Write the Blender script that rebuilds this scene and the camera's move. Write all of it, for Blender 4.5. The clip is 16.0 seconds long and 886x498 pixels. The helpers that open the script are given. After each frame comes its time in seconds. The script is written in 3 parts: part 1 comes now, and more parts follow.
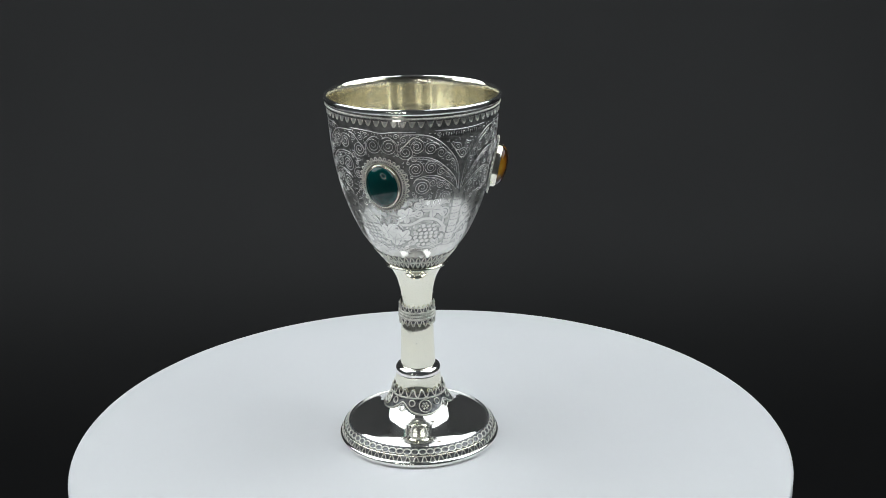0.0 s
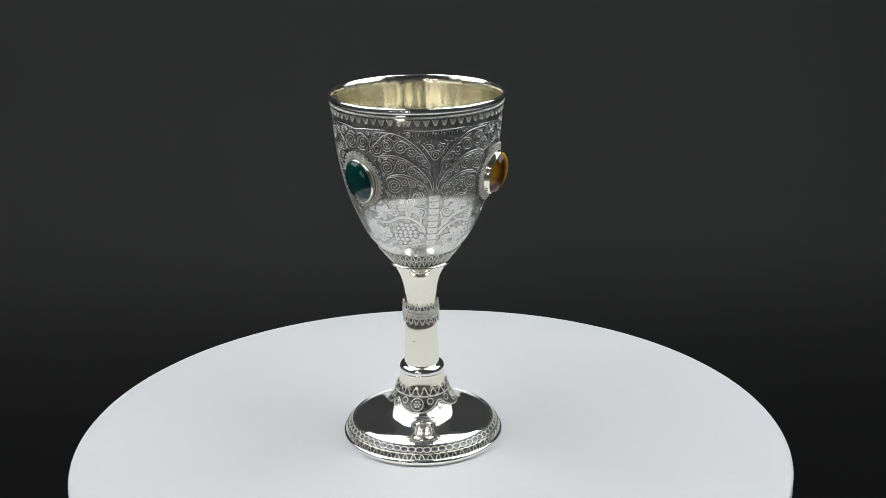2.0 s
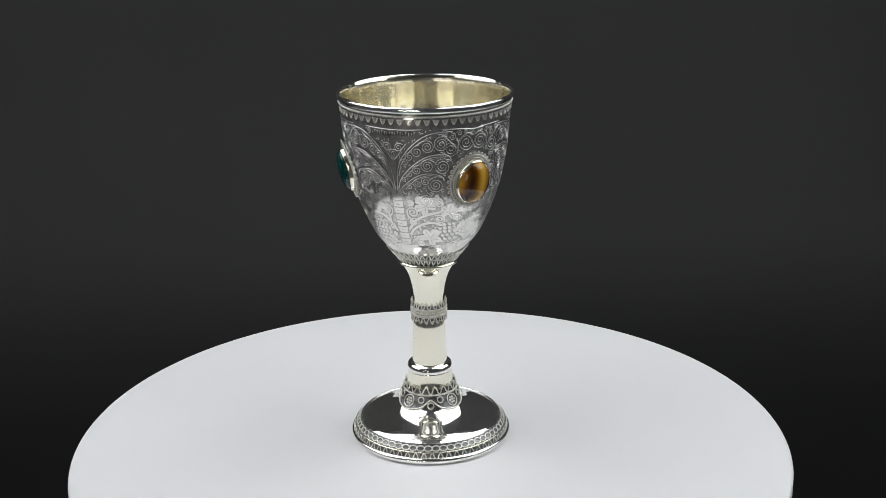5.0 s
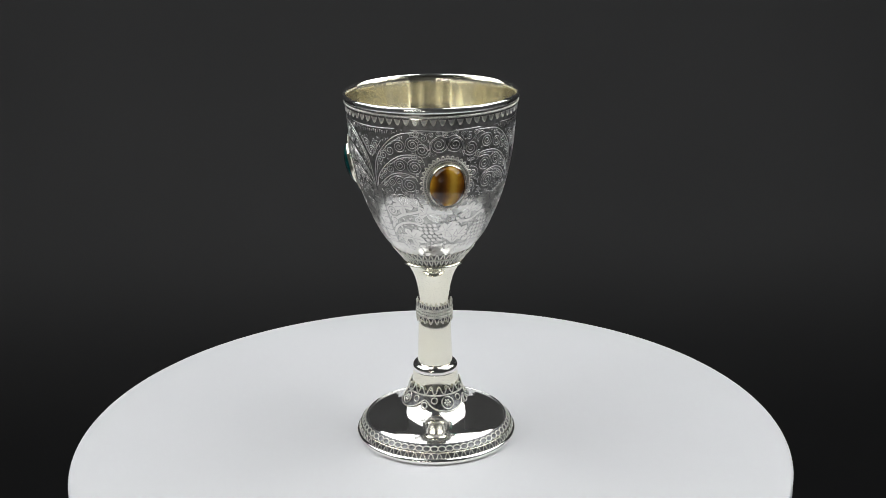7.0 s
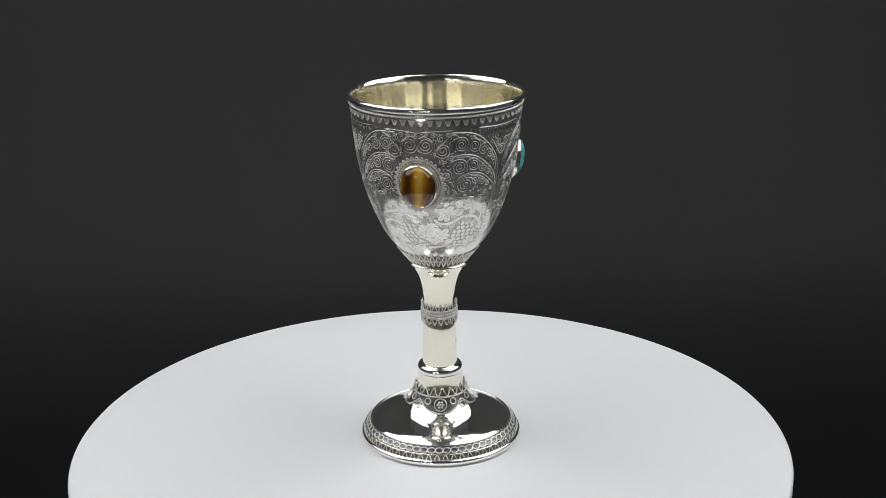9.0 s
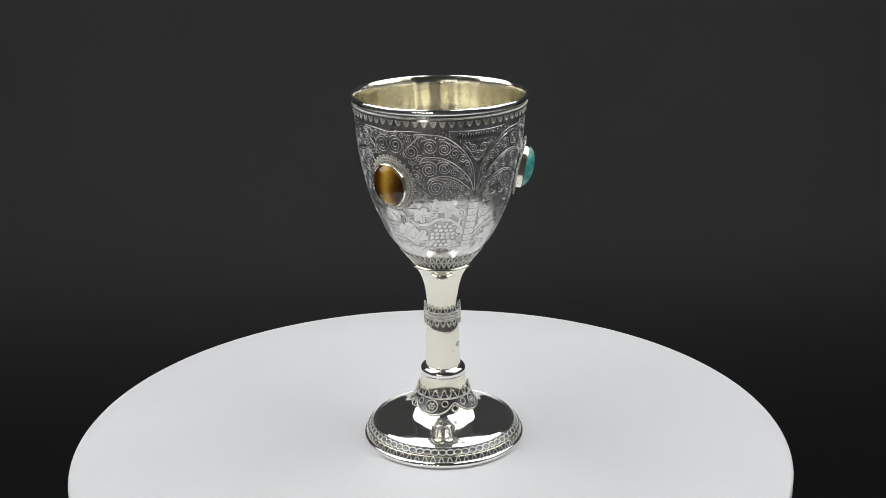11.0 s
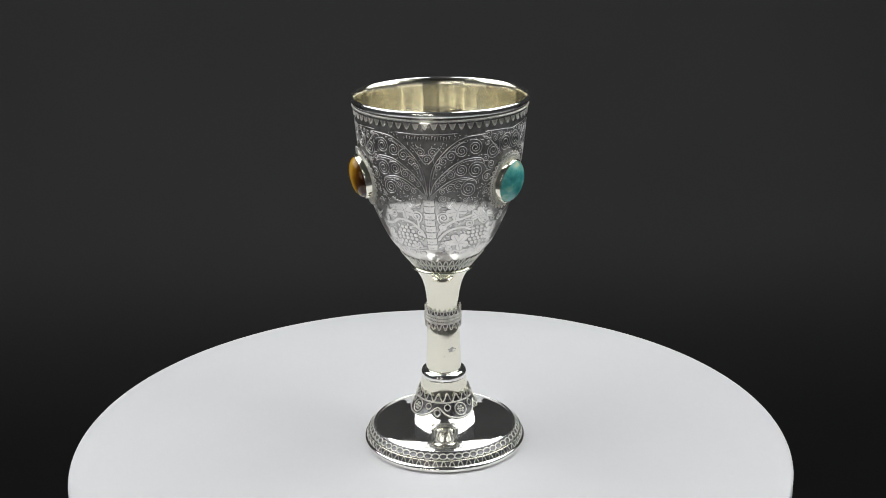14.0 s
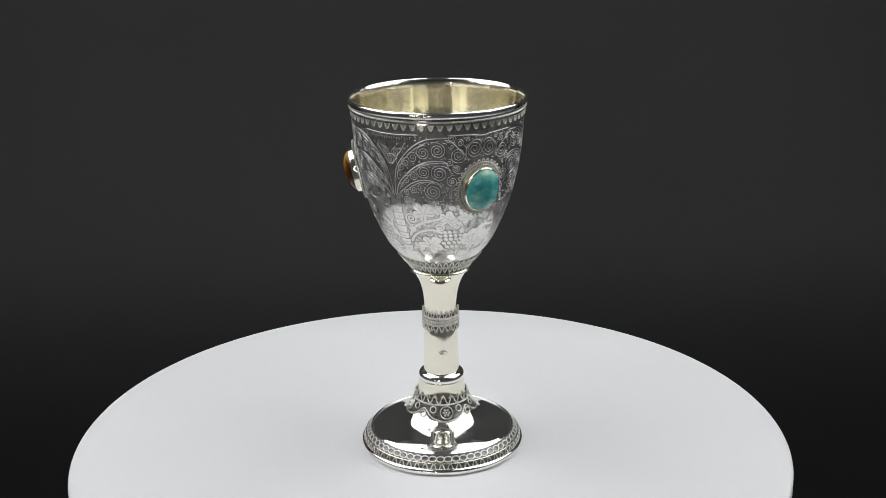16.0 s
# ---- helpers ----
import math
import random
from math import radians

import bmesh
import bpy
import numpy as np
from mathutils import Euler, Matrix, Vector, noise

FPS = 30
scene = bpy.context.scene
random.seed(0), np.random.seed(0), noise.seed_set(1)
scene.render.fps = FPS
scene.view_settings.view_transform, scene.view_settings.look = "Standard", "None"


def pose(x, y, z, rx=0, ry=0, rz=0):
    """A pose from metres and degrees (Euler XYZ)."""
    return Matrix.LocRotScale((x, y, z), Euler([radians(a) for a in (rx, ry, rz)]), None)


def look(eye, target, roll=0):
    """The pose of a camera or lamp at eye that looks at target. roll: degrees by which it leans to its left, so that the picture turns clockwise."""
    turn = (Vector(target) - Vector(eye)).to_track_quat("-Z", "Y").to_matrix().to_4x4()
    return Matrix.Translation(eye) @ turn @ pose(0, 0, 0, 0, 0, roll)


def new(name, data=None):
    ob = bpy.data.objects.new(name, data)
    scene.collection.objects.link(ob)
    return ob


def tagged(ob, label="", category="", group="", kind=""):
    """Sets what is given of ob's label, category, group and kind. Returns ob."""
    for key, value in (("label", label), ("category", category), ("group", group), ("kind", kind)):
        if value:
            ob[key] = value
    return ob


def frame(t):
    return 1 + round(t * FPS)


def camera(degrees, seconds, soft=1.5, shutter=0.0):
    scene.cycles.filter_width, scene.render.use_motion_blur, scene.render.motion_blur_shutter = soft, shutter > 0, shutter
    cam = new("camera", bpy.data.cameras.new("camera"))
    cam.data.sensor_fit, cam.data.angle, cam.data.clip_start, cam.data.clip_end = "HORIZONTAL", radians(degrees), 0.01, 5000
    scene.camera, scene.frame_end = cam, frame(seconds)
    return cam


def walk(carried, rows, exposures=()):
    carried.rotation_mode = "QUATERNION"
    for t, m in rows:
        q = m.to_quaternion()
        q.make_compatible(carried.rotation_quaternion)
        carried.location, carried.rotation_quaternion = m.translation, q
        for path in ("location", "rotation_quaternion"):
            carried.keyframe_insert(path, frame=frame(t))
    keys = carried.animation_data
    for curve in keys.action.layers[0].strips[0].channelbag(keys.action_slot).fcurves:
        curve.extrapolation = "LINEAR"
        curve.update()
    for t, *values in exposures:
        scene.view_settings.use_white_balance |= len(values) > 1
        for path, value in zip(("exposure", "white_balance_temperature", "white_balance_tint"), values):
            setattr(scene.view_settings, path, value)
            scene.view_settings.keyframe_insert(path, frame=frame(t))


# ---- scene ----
cam = camera(37.48, 16.0, soft=0.65)
EYE = pose(0.0, -0.5396, 0.2681, 71.685, 0.714, -0.930)
walk(cam, [(0.0, EYE), (16.0, EYE)], exposures=[(0.0, 0.0, 6250, 6.4), (0.5, 0.0, 6310, 7.2), (1.0, 0.0, 6370, 8.0), (2.0, 0.0, 6440, 9.0), (3.5, 0.0, 6470, 9.5), (8.0, 0.0, 6530, 10.0), (16.0, 0.0, 6560, 10.3)])

# ---- light ----
world = bpy.data.worlds.new("dark_studio")
scene.world = world
world.use_nodes = True
world.node_tree.nodes["Background"].inputs["Color"].default_value = (0.5, 0.55, 0.6, 1)
world.node_tree.nodes["Background"].inputs["Strength"].default_value = 0.0
PANEL_GLOW = 2.25
RING_GLOW = 11.0


# ---- materials ----
def material(name, color, rough=0.5, metal=0.0):
    m = bpy.data.materials.new(name)
    m.use_nodes = True
    b = m.node_tree.nodes["Principled BSDF"]
    b.inputs["Base Color"].default_value = (*color, 1)
    b.inputs["Roughness"].default_value = rough
    b.inputs["Metallic"].default_value = metal
    return m, m.node_tree.nodes, m.node_tree.links, b


def noise_node(nodes, links, scale, detail=4, coord="Object"):
    c = nodes.new("ShaderNodeTexCoord")
    n = nodes.new("ShaderNodeTexNoise")
    n.inputs["Scale"].default_value = scale
    n.inputs["Detail"].default_value = detail
    links.new(c.outputs[coord], n.inputs["Vector"])
    return n


def ramp_node(nodes, links, src, stops):
    r = nodes.new("ShaderNodeValToRGB")
    e = r.color_ramp.elements
    while len(e) < len(stops):
        e.new(0.5)
    for el, (p, c) in zip(e, stops):
        el.position, el.color = p, (*c, 1)
    links.new(src, r.inputs["Fac"])
    return r


def bump_node(nodes, links, src, b, strength, distance):
    n = nodes.new("ShaderNodeBump")
    n.inputs["Strength"].default_value = strength
    n.inputs["Distance"].default_value = distance
    links.new(src, n.inputs["Height"])
    links.new(n.outputs["Normal"], b.inputs["Normal"])
    return n


def metal_material(name, light, dark, rough, spread, scale_a, scale_b, bump, dist, haze=0.0):
    m, n, l, b = material(name, light, rough, 1.0)
    a = noise_node(n, l, scale_a, 5)
    r = ramp_node(n, l, a.outputs["Fac"], [(0.35, dark), (0.6, light)])
    l.new(r.outputs["Color"], b.inputs["Base Color"])
    f = noise_node(n, l, scale_b, 3)
    mr = n.new("ShaderNodeMapRange")
    mr.inputs["To Min"].default_value, mr.inputs["To Max"].default_value = rough - spread, rough + spread
    l.new(f.outputs["Fac"], mr.inputs["Value"])
    l.new(mr.outputs["Result"], b.inputs["Roughness"])
    nb = bump_node(n, l, f.outputs["Fac"], b, bump, dist)
    if haze:
        h = n.new("ShaderNodeBsdfPrincipled")
        h.inputs["Metallic"].default_value = 1.0
        h.inputs["Roughness"].default_value = 0.55
        l.new(r.outputs["Color"], h.inputs["Base Color"])
        l.new(nb.outputs["Normal"], h.inputs["Normal"])
        mix = n.new("ShaderNodeMixShader")
        mix.inputs[0].default_value = haze
        l.new(b.outputs["BSDF"], mix.inputs[1])
        l.new(h.outputs["BSDF"], mix.inputs[2])
        l.new(mix.outputs["Shader"], n["Material Output"].inputs["Surface"])
    return m


SILVER = metal_material("polished_silver", (0.955, 0.93, 0.805), (0.925, 0.895, 0.755), 0.06, 0.02, 60, 70, 0.015, 0.0003, 0.075)
BRIGHT = metal_material("bright_silver", (0.955, 0.945, 0.92), (0.92, 0.91, 0.88), 0.06, 0.02, 60, 70, 0.015, 0.0003, 0.05)
GILT = metal_material("pale_gilt_silver", (0.985, 0.945, 0.80), (0.965, 0.915, 0.745), 0.19, 0.03, 40, 50, 0.06, 0.0005)
WIRE = metal_material("bright_wire", (0.93, 0.915, 0.85), (0.72, 0.705, 0.65), 0.31, 0.03, 500, 900, 0.2, 0.0001)
CHASED = metal_material("chased_silver", (0.66, 0.65, 0.625), (0.45, 0.445, 0.43), 0.08, 0.03, 420, 1300, 0.18, 0.00006, 0.33)
RELIEF = metal_material("relief_silver", (0.82, 0.81, 0.78), (0.62, 0.615, 0.595), 0.29, 0.02, 400, 900, 0.2, 0.0001)
RAISED = metal_material("raised_silver", (0.955, 0.945, 0.90), (0.87, 0.86, 0.82), 0.13, 0.04, 300, 900, 0.12, 0.00008, 0.28)
GROOVE = metal_material("grey_groove", (0.17, 0.17, 0.17), (0.09, 0.09, 0.095), 0.34, 0.04, 500, 1500, 0.2, 0.0001)
OXIDE = metal_material("oxidised_recess", (0.30, 0.30, 0.30), (0.14, 0.14, 0.145), 0.36, 0.06, 700, 1500, 0.4, 0.0001)


def stone_material(name, stops, scale, rough=0.06, bands=False):
    m, n, l, b = material(name, stops[0][1], rough, 0.0)
    if bands:
        c = n.new("ShaderNodeTexCoord")
        w = n.new("ShaderNodeTexWave")
        w.bands_direction = "X"
        w.inputs["Scale"].default_value = scale
        w.inputs["Distortion"].default_value = 3.0
        w.inputs["Detail"].default_value = 5.0
        w.inputs["Detail Scale"].default_value = 1.2
        w.inputs["Phase Offset"].default_value = 2.5
        l.new(c.outputs["Object"], w.inputs["Vector"])
        src = w.outputs["Fac"]
    else:
        src = noise_node(n, l, scale, 6).outputs["Fac"]
    r = ramp_node(n, l, src, stops)
    l.new(r.outputs["Color"], b.inputs["Base Color"])
    b.inputs["Coat Weight"].default_value = 0.1
    b.inputs["Coat Roughness"].default_value = 0.03
    return m


AGATE = stone_material("green_agate", [(0.3, (0.001, 0.034, 0.034)), (0.7, (0.002, 0.055, 0.052))], 120)
TIGER = stone_material("tiger_eye", [(0.0, (0.05, 0.016, 0.003)), (0.35, (0.15, 0.055, 0.004)), (0.7, (0.36, 0.17, 0.01)), (1.0, (0.62, 0.37, 0.05))], 30, bands=True)
AMAZONITE = stone_material("amazonite", [(0.3, (0.04, 0.27, 0.27)), (0.48, (0.09, 0.44, 0.41)), (0.6, (0.22, 0.55, 0.46)), (0.7, (0.50, 0.60, 0.36))], 190)


def plain_material(name, light, dark, rough, scale, bump, dist):
    m, n, l, b = material(name, light, rough)
    a = noise_node(n, l, scale, 5)
    r = ramp_node(n, l, a.outputs["Fac"], [(0.3, dark), (0.7, light)])
    l.new(r.outputs["Color"], b.inputs["Base Color"])
    f = noise_node(n, l, scale * 25, 2)
    bump_node(n, l, f.outputs["Fac"], b, bump, dist)
    return m


WHITE = plain_material("white_laminate", (0.80, 0.80, 0.81), (0.77, 0.77, 0.78), 0.45, 9, 0.04, 0.0003)
PAPER = plain_material("charcoal_paper", (0.0385, 0.0378, 0.0378), (0.0335, 0.0329, 0.0330), 0.9, 5, 0.15, 0.0006)
PAINT = plain_material("grey_wall_paint", (0.46, 0.465, 0.475), (0.41, 0.415, 0.425), 0.9, 3, 0.2, 0.001)
PLASTIC = plain_material("black_plastic", (0.02, 0.02, 0.021), (0.015, 0.015, 0.016), 0.45, 40, 0.1, 0.0004)


def glow_material(name, color, strength):
    m, n, l, b = material(name, (0.8, 0.8, 0.8), 0.6)
    b.inputs["Emission Color"].default_value = (*color, 1)
    b.inputs["Emission Strength"].default_value = strength
    return m


PANEL = glow_material("panel_diffuser", (0.962, 0.984, 1.0), PANEL_GLOW)
RING_TUBE = glow_material("ring_tube", (1.0, 0.93, 0.84), RING_GLOW)


# ---- mesh helpers ----
def mesh_object(name, verts, faces, mat, parent=None, label="", smooth=True, sharp=None):
    me = bpy.data.meshes.new(name)
    me.from_pydata([tuple(map(float, v)) for v in verts], [], [tuple(map(int, f)) for f in faces])
    if smooth:
        me.polygons.foreach_set("use_smooth", [True] * len(me.polygons))
        if sharp:
            me.set_sharp_from_angle(angle=radians(sharp))
    me.update()
    me.materials.append(mat)
    ob = new(name, me)
    if parent is not None:
        ob.parent = parent
    if label:
        tagged(ob, label)
    return ob


def part(name, bm, mat, parent=None, label="", smooth=False):
    me = bpy.data.meshes.new(name)
    bmesh.ops.recalc_face_normals(bm, faces=bm.faces)
    bm.to_mesh(me)
    bm.free()
    me.materials.append(mat)
    if smooth:
        me.polygons.foreach_set("use_smooth", [True] * len(me.polygons))
        me.set_sharp_from_angle(angle=radians(40))
    ob = new(name, me)
    if parent is not None:
        ob.parent = parent
    if label:
        tagged(ob, label)
    return ob


def box_bm(x0, x1, y0, y1, z0, z1, bevel=0.0):
    bm = bmesh.new()
    bmesh.ops.create_cube(bm, size=1, matrix=Matrix.Translation(((x0 + x1) / 2, (y0 + y1) / 2, (z0 + z1) / 2)) @ Matrix.Diagonal((x1 - x0, y1 - y0, z1 - z0, 1)))
    if bevel:
        bmesh.ops.bevel(bm, geom=bm.edges[:], offset=bevel, segments=2, affect="EDGES")
    return bm


class Pile:
    """Gathers pieces that belong to one mesh."""

    def __init__(self):
        self.v, self.f = [], []

    def add(self, verts, faces):
        o = len(self.v)
        self.v.extend(verts)
        self.f.extend([tuple(i + o for i in f) for f in faces])

    def make(self, name, mat, parent, label="", smooth=True, sharp=None):
        return mesh_object(name, self.v, self.f, mat, parent, label, smooth, sharp)


def revolve(profile, segs, wobble=None):
    """Verts and faces of a profile of (r, z) turned round z; a radius of 0 closes it."""
    verts, faces, rows = [], [], []
    for r, z in profile:
        if r < 1e-7:
            rows.append([len(verts)])
            verts.append((0, 0, z))
            continue
        row = []
        for k in range(segs):
            a = 2 * math.pi * k / segs
            rr = r + (wobble(a, z) if wobble else 0)
            row.append(len(verts))
            verts.append((rr * math.cos(a), rr * math.sin(a), z))
        rows.append(row)
    for p, q in zip(rows, rows[1:]):
        for k in range(segs):
            k2 = (k + 1) % segs
            if len(p) == 1:
                faces.append((p[0], q[k2], q[k]))
            elif len(q) == 1:
                faces.append((p[k], p[k2], q[0]))
            else:
                faces.append((p[k], p[k2], q[k2], q[k]))
    return verts, faces


def smooth_curve(points, n):
    """n points of a Catmull-Rom curve through the points, tuples of any size."""
    p = np.array(points, float)
    p = np.vstack([2 * p[0] - p[1], p, 2 * p[-1] - p[-2]])
    out = []
    for t in np.linspace(0, len(p) - 3 - 1e-9, n):
        i = int(t)
        s = t - i
        a, b, c, d = p[i:i + 4]
        out.append(0.5 * (2 * b + (c - a) * s + (2 * a - 5 * b + 4 * c - d) * s * s + (3 * b - a - 3 * c + d) * s ** 3))
    return np.array(out)


def tube(points, radius, n=6, closed=False, taper=False):
    """Verts and faces of a wire along the points."""
    p = np.array(points, float)
    m = len(p)
    if closed:
        tan = np.roll(p, -1, 0) - np.roll(p, 1, 0)
    else:
        tan = np.gradient(p, axis=0)
    tan /= np.linalg.norm(tan, axis=1)[:, None] + 1e-12
    ref = p * (1, 1, 0) + (1e-5, 2e-5, 1e-6)
    ref /= np.linalg.norm(ref, axis=1)[:, None]
    s = np.cross(tan, ref)
    s /= np.linalg.norm(s, axis=1)[:, None] + 1e-9
    u = np.cross(s, tan)
    verts, faces = [], []
    for i in range(m):
        rad = radius * (0.35 if taper and i in (0, m - 1) else 1.0)
        for k in range(n):
            a = 2 * math.pi * k / n
            verts.append(p[i] + rad * (math.cos(a) * u[i] + math.sin(a) * s[i]))
    for i in range(m if closed else m - 1):
        j = (i + 1) % m
        for k in range(n):
            k2 = (k + 1) % n
            faces.append((i * n + k, i * n + k2, j * n + k2, j * n + k))
    if not closed:
        faces.append(tuple(range(n - 1, -1, -1)))
        faces.append(tuple((m - 1) * n + k for k in range(n)))
    return verts, faces


def bead(center, radius, axis, flat=0.8, n=7):
    """A small flattened ball whose top points along axis."""
    q = Vector(axis).to_track_quat("Z", "Y").to_matrix()
    c = Vector(center)
    verts = [c + q @ Vector((0, 0, radius * flat))]
    for lat in (0.5, 1.0):
        for k in range(n):
            a = 2 * math.pi * k / n
            verts.append(c + q @ Vector((radius * lat ** 0.7 * math.cos(a), radius * lat ** 0.7 * math.sin(a), radius * flat * (0.72 if lat < 1 else -0.2))))
    faces = [(0, 1 + k, 1 + (k + 1) % n) for k in range(n)]
    faces += [(1 + k, 1 + n + k, 1 + n + (k + 1) % n, 1 + (k + 1) % n) for k in range(n)]
    return verts, faces


# ---- the studio ----
FLOOR = -0.90
TABLE_TOP = -0.075
tagged(part("floor", box_bm(-2.0, 2.0, -2.2, 1.6, FLOOR - 0.1, FLOOR), PAINT), "mid grey painted studio floor", "floor", kind="structure")
tagged(part("ceiling", box_bm(-2.0, 2.0, -2.2, 1.6, 1.7, 1.8), PAINT), "mid grey painted studio ceiling", "ceiling", kind="structure")
for wall_name, b in (("wall_north", (-2.0, 2.0, 1.6, 1.7)), ("wall_south", (-2.0, 2.0, -2.3, -2.2)), ("wall_east", (2.0, 2.1, -2.3, 1.7)), ("wall_west", (-2.1, -2.0, -2.3, 1.7))):
    tagged(part(wall_name, box_bm(*b, FLOOR - 0.1, 1.8), PAINT), "mid grey painted studio wall", "wall", kind="structure")


def build_backdrop():
    # a hanging sheet that bellies forward a little, its loose end curling back below
    y0 = 0.76
    prof = [(y0, z) for z in np.linspace(1.3, 0.25, 10)]
    prof += [tuple(q) for q in smooth_curve([(y0, 0.15), (0.75, 0.02), (0.727, -0.08), (0.705, -0.15), (0.699, -0.20), (0.708, -0.26), (0.737, -0.34), (0.81, -0.48)], 44)]
    prof += [(0.94, -0.70), (1.08, -0.885)]
    xs = np.linspace(-1.4, 1.4, 41)
    verts = [(x, y + 0.003 * math.sin(2.3 * x + 0.5), z) for x in xs for y, z in prof]
    n = len(prof)
    faces = [(i * n + k, i * n + k + 1, (i + 1) * n + k + 1, (i + 1) * n + k) for i in range(40) for k in range(n - 1)]
    ob = mesh_object("backdrop", verts, faces, PAPER)
    mod = ob.modifiers.new("thickness", "SOLIDIFY")
    mod.thickness, mod.offset = 0.002, -1
    tagged(ob, "plain charcoal black paper backdrop behind the turntable", "backdrop", kind="structure")
    rail = tagged(new("backdrop_rail"), "black metal rail holding the paper backdrop", "rail")
    rail.location = (0, y0 + 0.014, 1.3)
    bm = bmesh.new()
    bmesh.ops.create_cone(bm, cap_ends=True, segments=16, radius1=0.012, radius2=0.012, depth=2.9, matrix=pose(0, 0, 0, 0, 90, 0))
    part("bar", bm, PLASTIC, rail)
    for x in (-1.42, 1.42):
        part("upright", box_bm(x - 0.012, x + 0.012, -0.012, 0.012, FLOOR - 1.3, 0.012, 0.002), PLASTIC, rail)


build_backdrop()


def build_pedestal():
    ob = tagged(new("pedestal"), "slim black column under the turntable", "pedestal")
    ob.location = (0, 0, FLOOR)
    h = TABLE_TOP - FLOOR
    mesh_object("column", *revolve([(0, 0.021), (0.09, 0.021), (0.09, h - 0.015), (0, h - 0.015)], 64), PLASTIC, ob, sharp=40)
    mesh_object("base_plate", *revolve([(0, 0), (0.22, 0), (0.22, 0.017), (0.216, 0.021), (0, 0.021)], 64), PLASTIC, ob, sharp=40)
    mesh_object("top_plate", *revolve([(0, h - 0.015), (0.122, h - 0.015), (0.122, h), (0, h)], 64), PLASTIC, ob, sharp=40)


build_pedestal()


def build_panel(side):
    """A large softbox leaning over one side of the turntable, on a rod from the ceiling."""
    ob = tagged(new("softbox"), "large tilted softbox with a white diffuser beside the turntable", "studio light", group="softboxes")
    ob.matrix_world = look(Vector((side * 0.50, -0.01, 0.68)), (0, -0.01, 0.10))
    w, h = 0.40, 0.46
    part("diffuser", box_bm(-w, w, -h, h, -0.004, 0), PANEL, ob, "glowing white diffuser cloth")
    for x0, x1, y0, y1 in ((-w - 0.012, -w, -h - 0.012, h + 0.012), (w, w + 0.012, -h - 0.012, h + 0.012), (-w, w, -h - 0.012, -h), (-w, w, h, h + 0.012)):
        part("frame", box_bm(x0, x1, y0, y1, -0.012, 0.05, 0.002), PLASTIC, ob)
    bm = bmesh.new()
    bmesh.ops.create_cone(bm, cap_ends=True, segments=4, radius1=0.707, radius2=0.14, depth=0.2, matrix=Matrix.Translation((0, 0, 0.148)) @ Matrix.Diagonal((2 * w, 2 * h, 1, 1)) @ pose(0, 0, 0, 0, 0, 45))
    part("shell", bm, PLASTIC, ob)
    back = ob.matrix_world @ Vector((0, 0, 0.24))
    rod = tagged(new("ceiling_rod"), "black metal rod holding a softbox from the ceiling", "rod", group="ceiling rods")
    rod.location = back
    mesh_object("pole", *revolve([(0, 0), (0.014, 0), (0.014, 1.695 - back.z), (0, 1.695 - back.z)], 20), PLASTIC, rod, sharp=40)
    mesh_object("ceiling_plate", *revolve([(0.0145, 1.685 - back.z), (0.06, 1.685 - back.z), (0.06, 1.7 - back.z), (0, 1.7 - back.z)], 32), PLASTIC, rod, sharp=40)


for side in (-1, 1):
    build_panel(side)


def build_ring_light():
    ob = tagged(new("ring_light"), "slim glowing ring light on a black stand", "studio light")
    ob.matrix_world = look((-0.20, -0.53, 0.15), (0, 0, 0.12))
    pts = [(0.12 * math.cos(a), 0.12 * math.sin(a), 0) for a in np.linspace(0, 2 * math.pi, 64, endpoint=False)]
    mesh_object("tube", *tube(pts, 0.005, 8, True), RING_TUBE, ob, "glowing ring tube")
    back = [(p[0] * 1.0, p[1] * 1.0, 0.014) for p in pts]
    mesh_object("housing", *tube(back, 0.009, 8, True), PLASTIC, ob)
    stand = tagged(new("light_stand"), "black metal stand under the ring light", "stand")
    stand.location = (-0.207, -0.551, FLOOR)
    bm = bmesh.new()
    bmesh.ops.create_cone(bm, cap_ends=True, segments=16, radius1=0.009, radius2=0.009, depth=0.91, matrix=pose(0, 0, 0.475))
    part("pole", bm, PLASTIC, stand)
    bm = bmesh.new()
    bmesh.ops.create_cone(bm, cap_ends=True, segments=32, radius1=0.15, radius2=0.14, depth=0.02, matrix=pose(0, 0, 0.01))
    part("base_plate", bm, PLASTIC, stand)


build_ring_light()


# ---- turntable ----
TABLE_R = 0.1604


def build_turntable():
    ob = tagged(new("turntable"), "round matt white display turntable on a black base", "turntable")
    e, th = 0.0012, 0.018
    prof = [(0, -th)] + [(TABLE_R - e, -th), (TABLE_R, -th + e)]
    prof += [(TABLE_R, -e)] + [(TABLE_R - e + e * math.cos(a), -e + e * math.sin(a)) for a in np.linspace(0.3, math.pi / 2, 5)] + [(0.12, 0), (0.06, 0), (0, 0)]
    disc = mesh_object("disc", *revolve(prof, 256), WHITE, ob, "matt white turning disc", sharp=35)
    z0, z1 = TABLE_TOP, -th
    mesh_object("motor_housing", *revolve([(0, z0), (0.118, z0), (0.12, z0 + 0.002), (0.115, z1 - 0.008), (0.112, z1 - 0.006), (0, z1 - 0.006)], 96), PLASTIC, ob, "low round black housing", sharp=35)
    mesh_object("spindle", *revolve([(0, z1 - 0.006), (0.03, z1 - 0.006), (0.03, z1), (0, z1)], 48), PLASTIC, ob, sharp=35)
    return disc


turntable_disc = build_turntable()


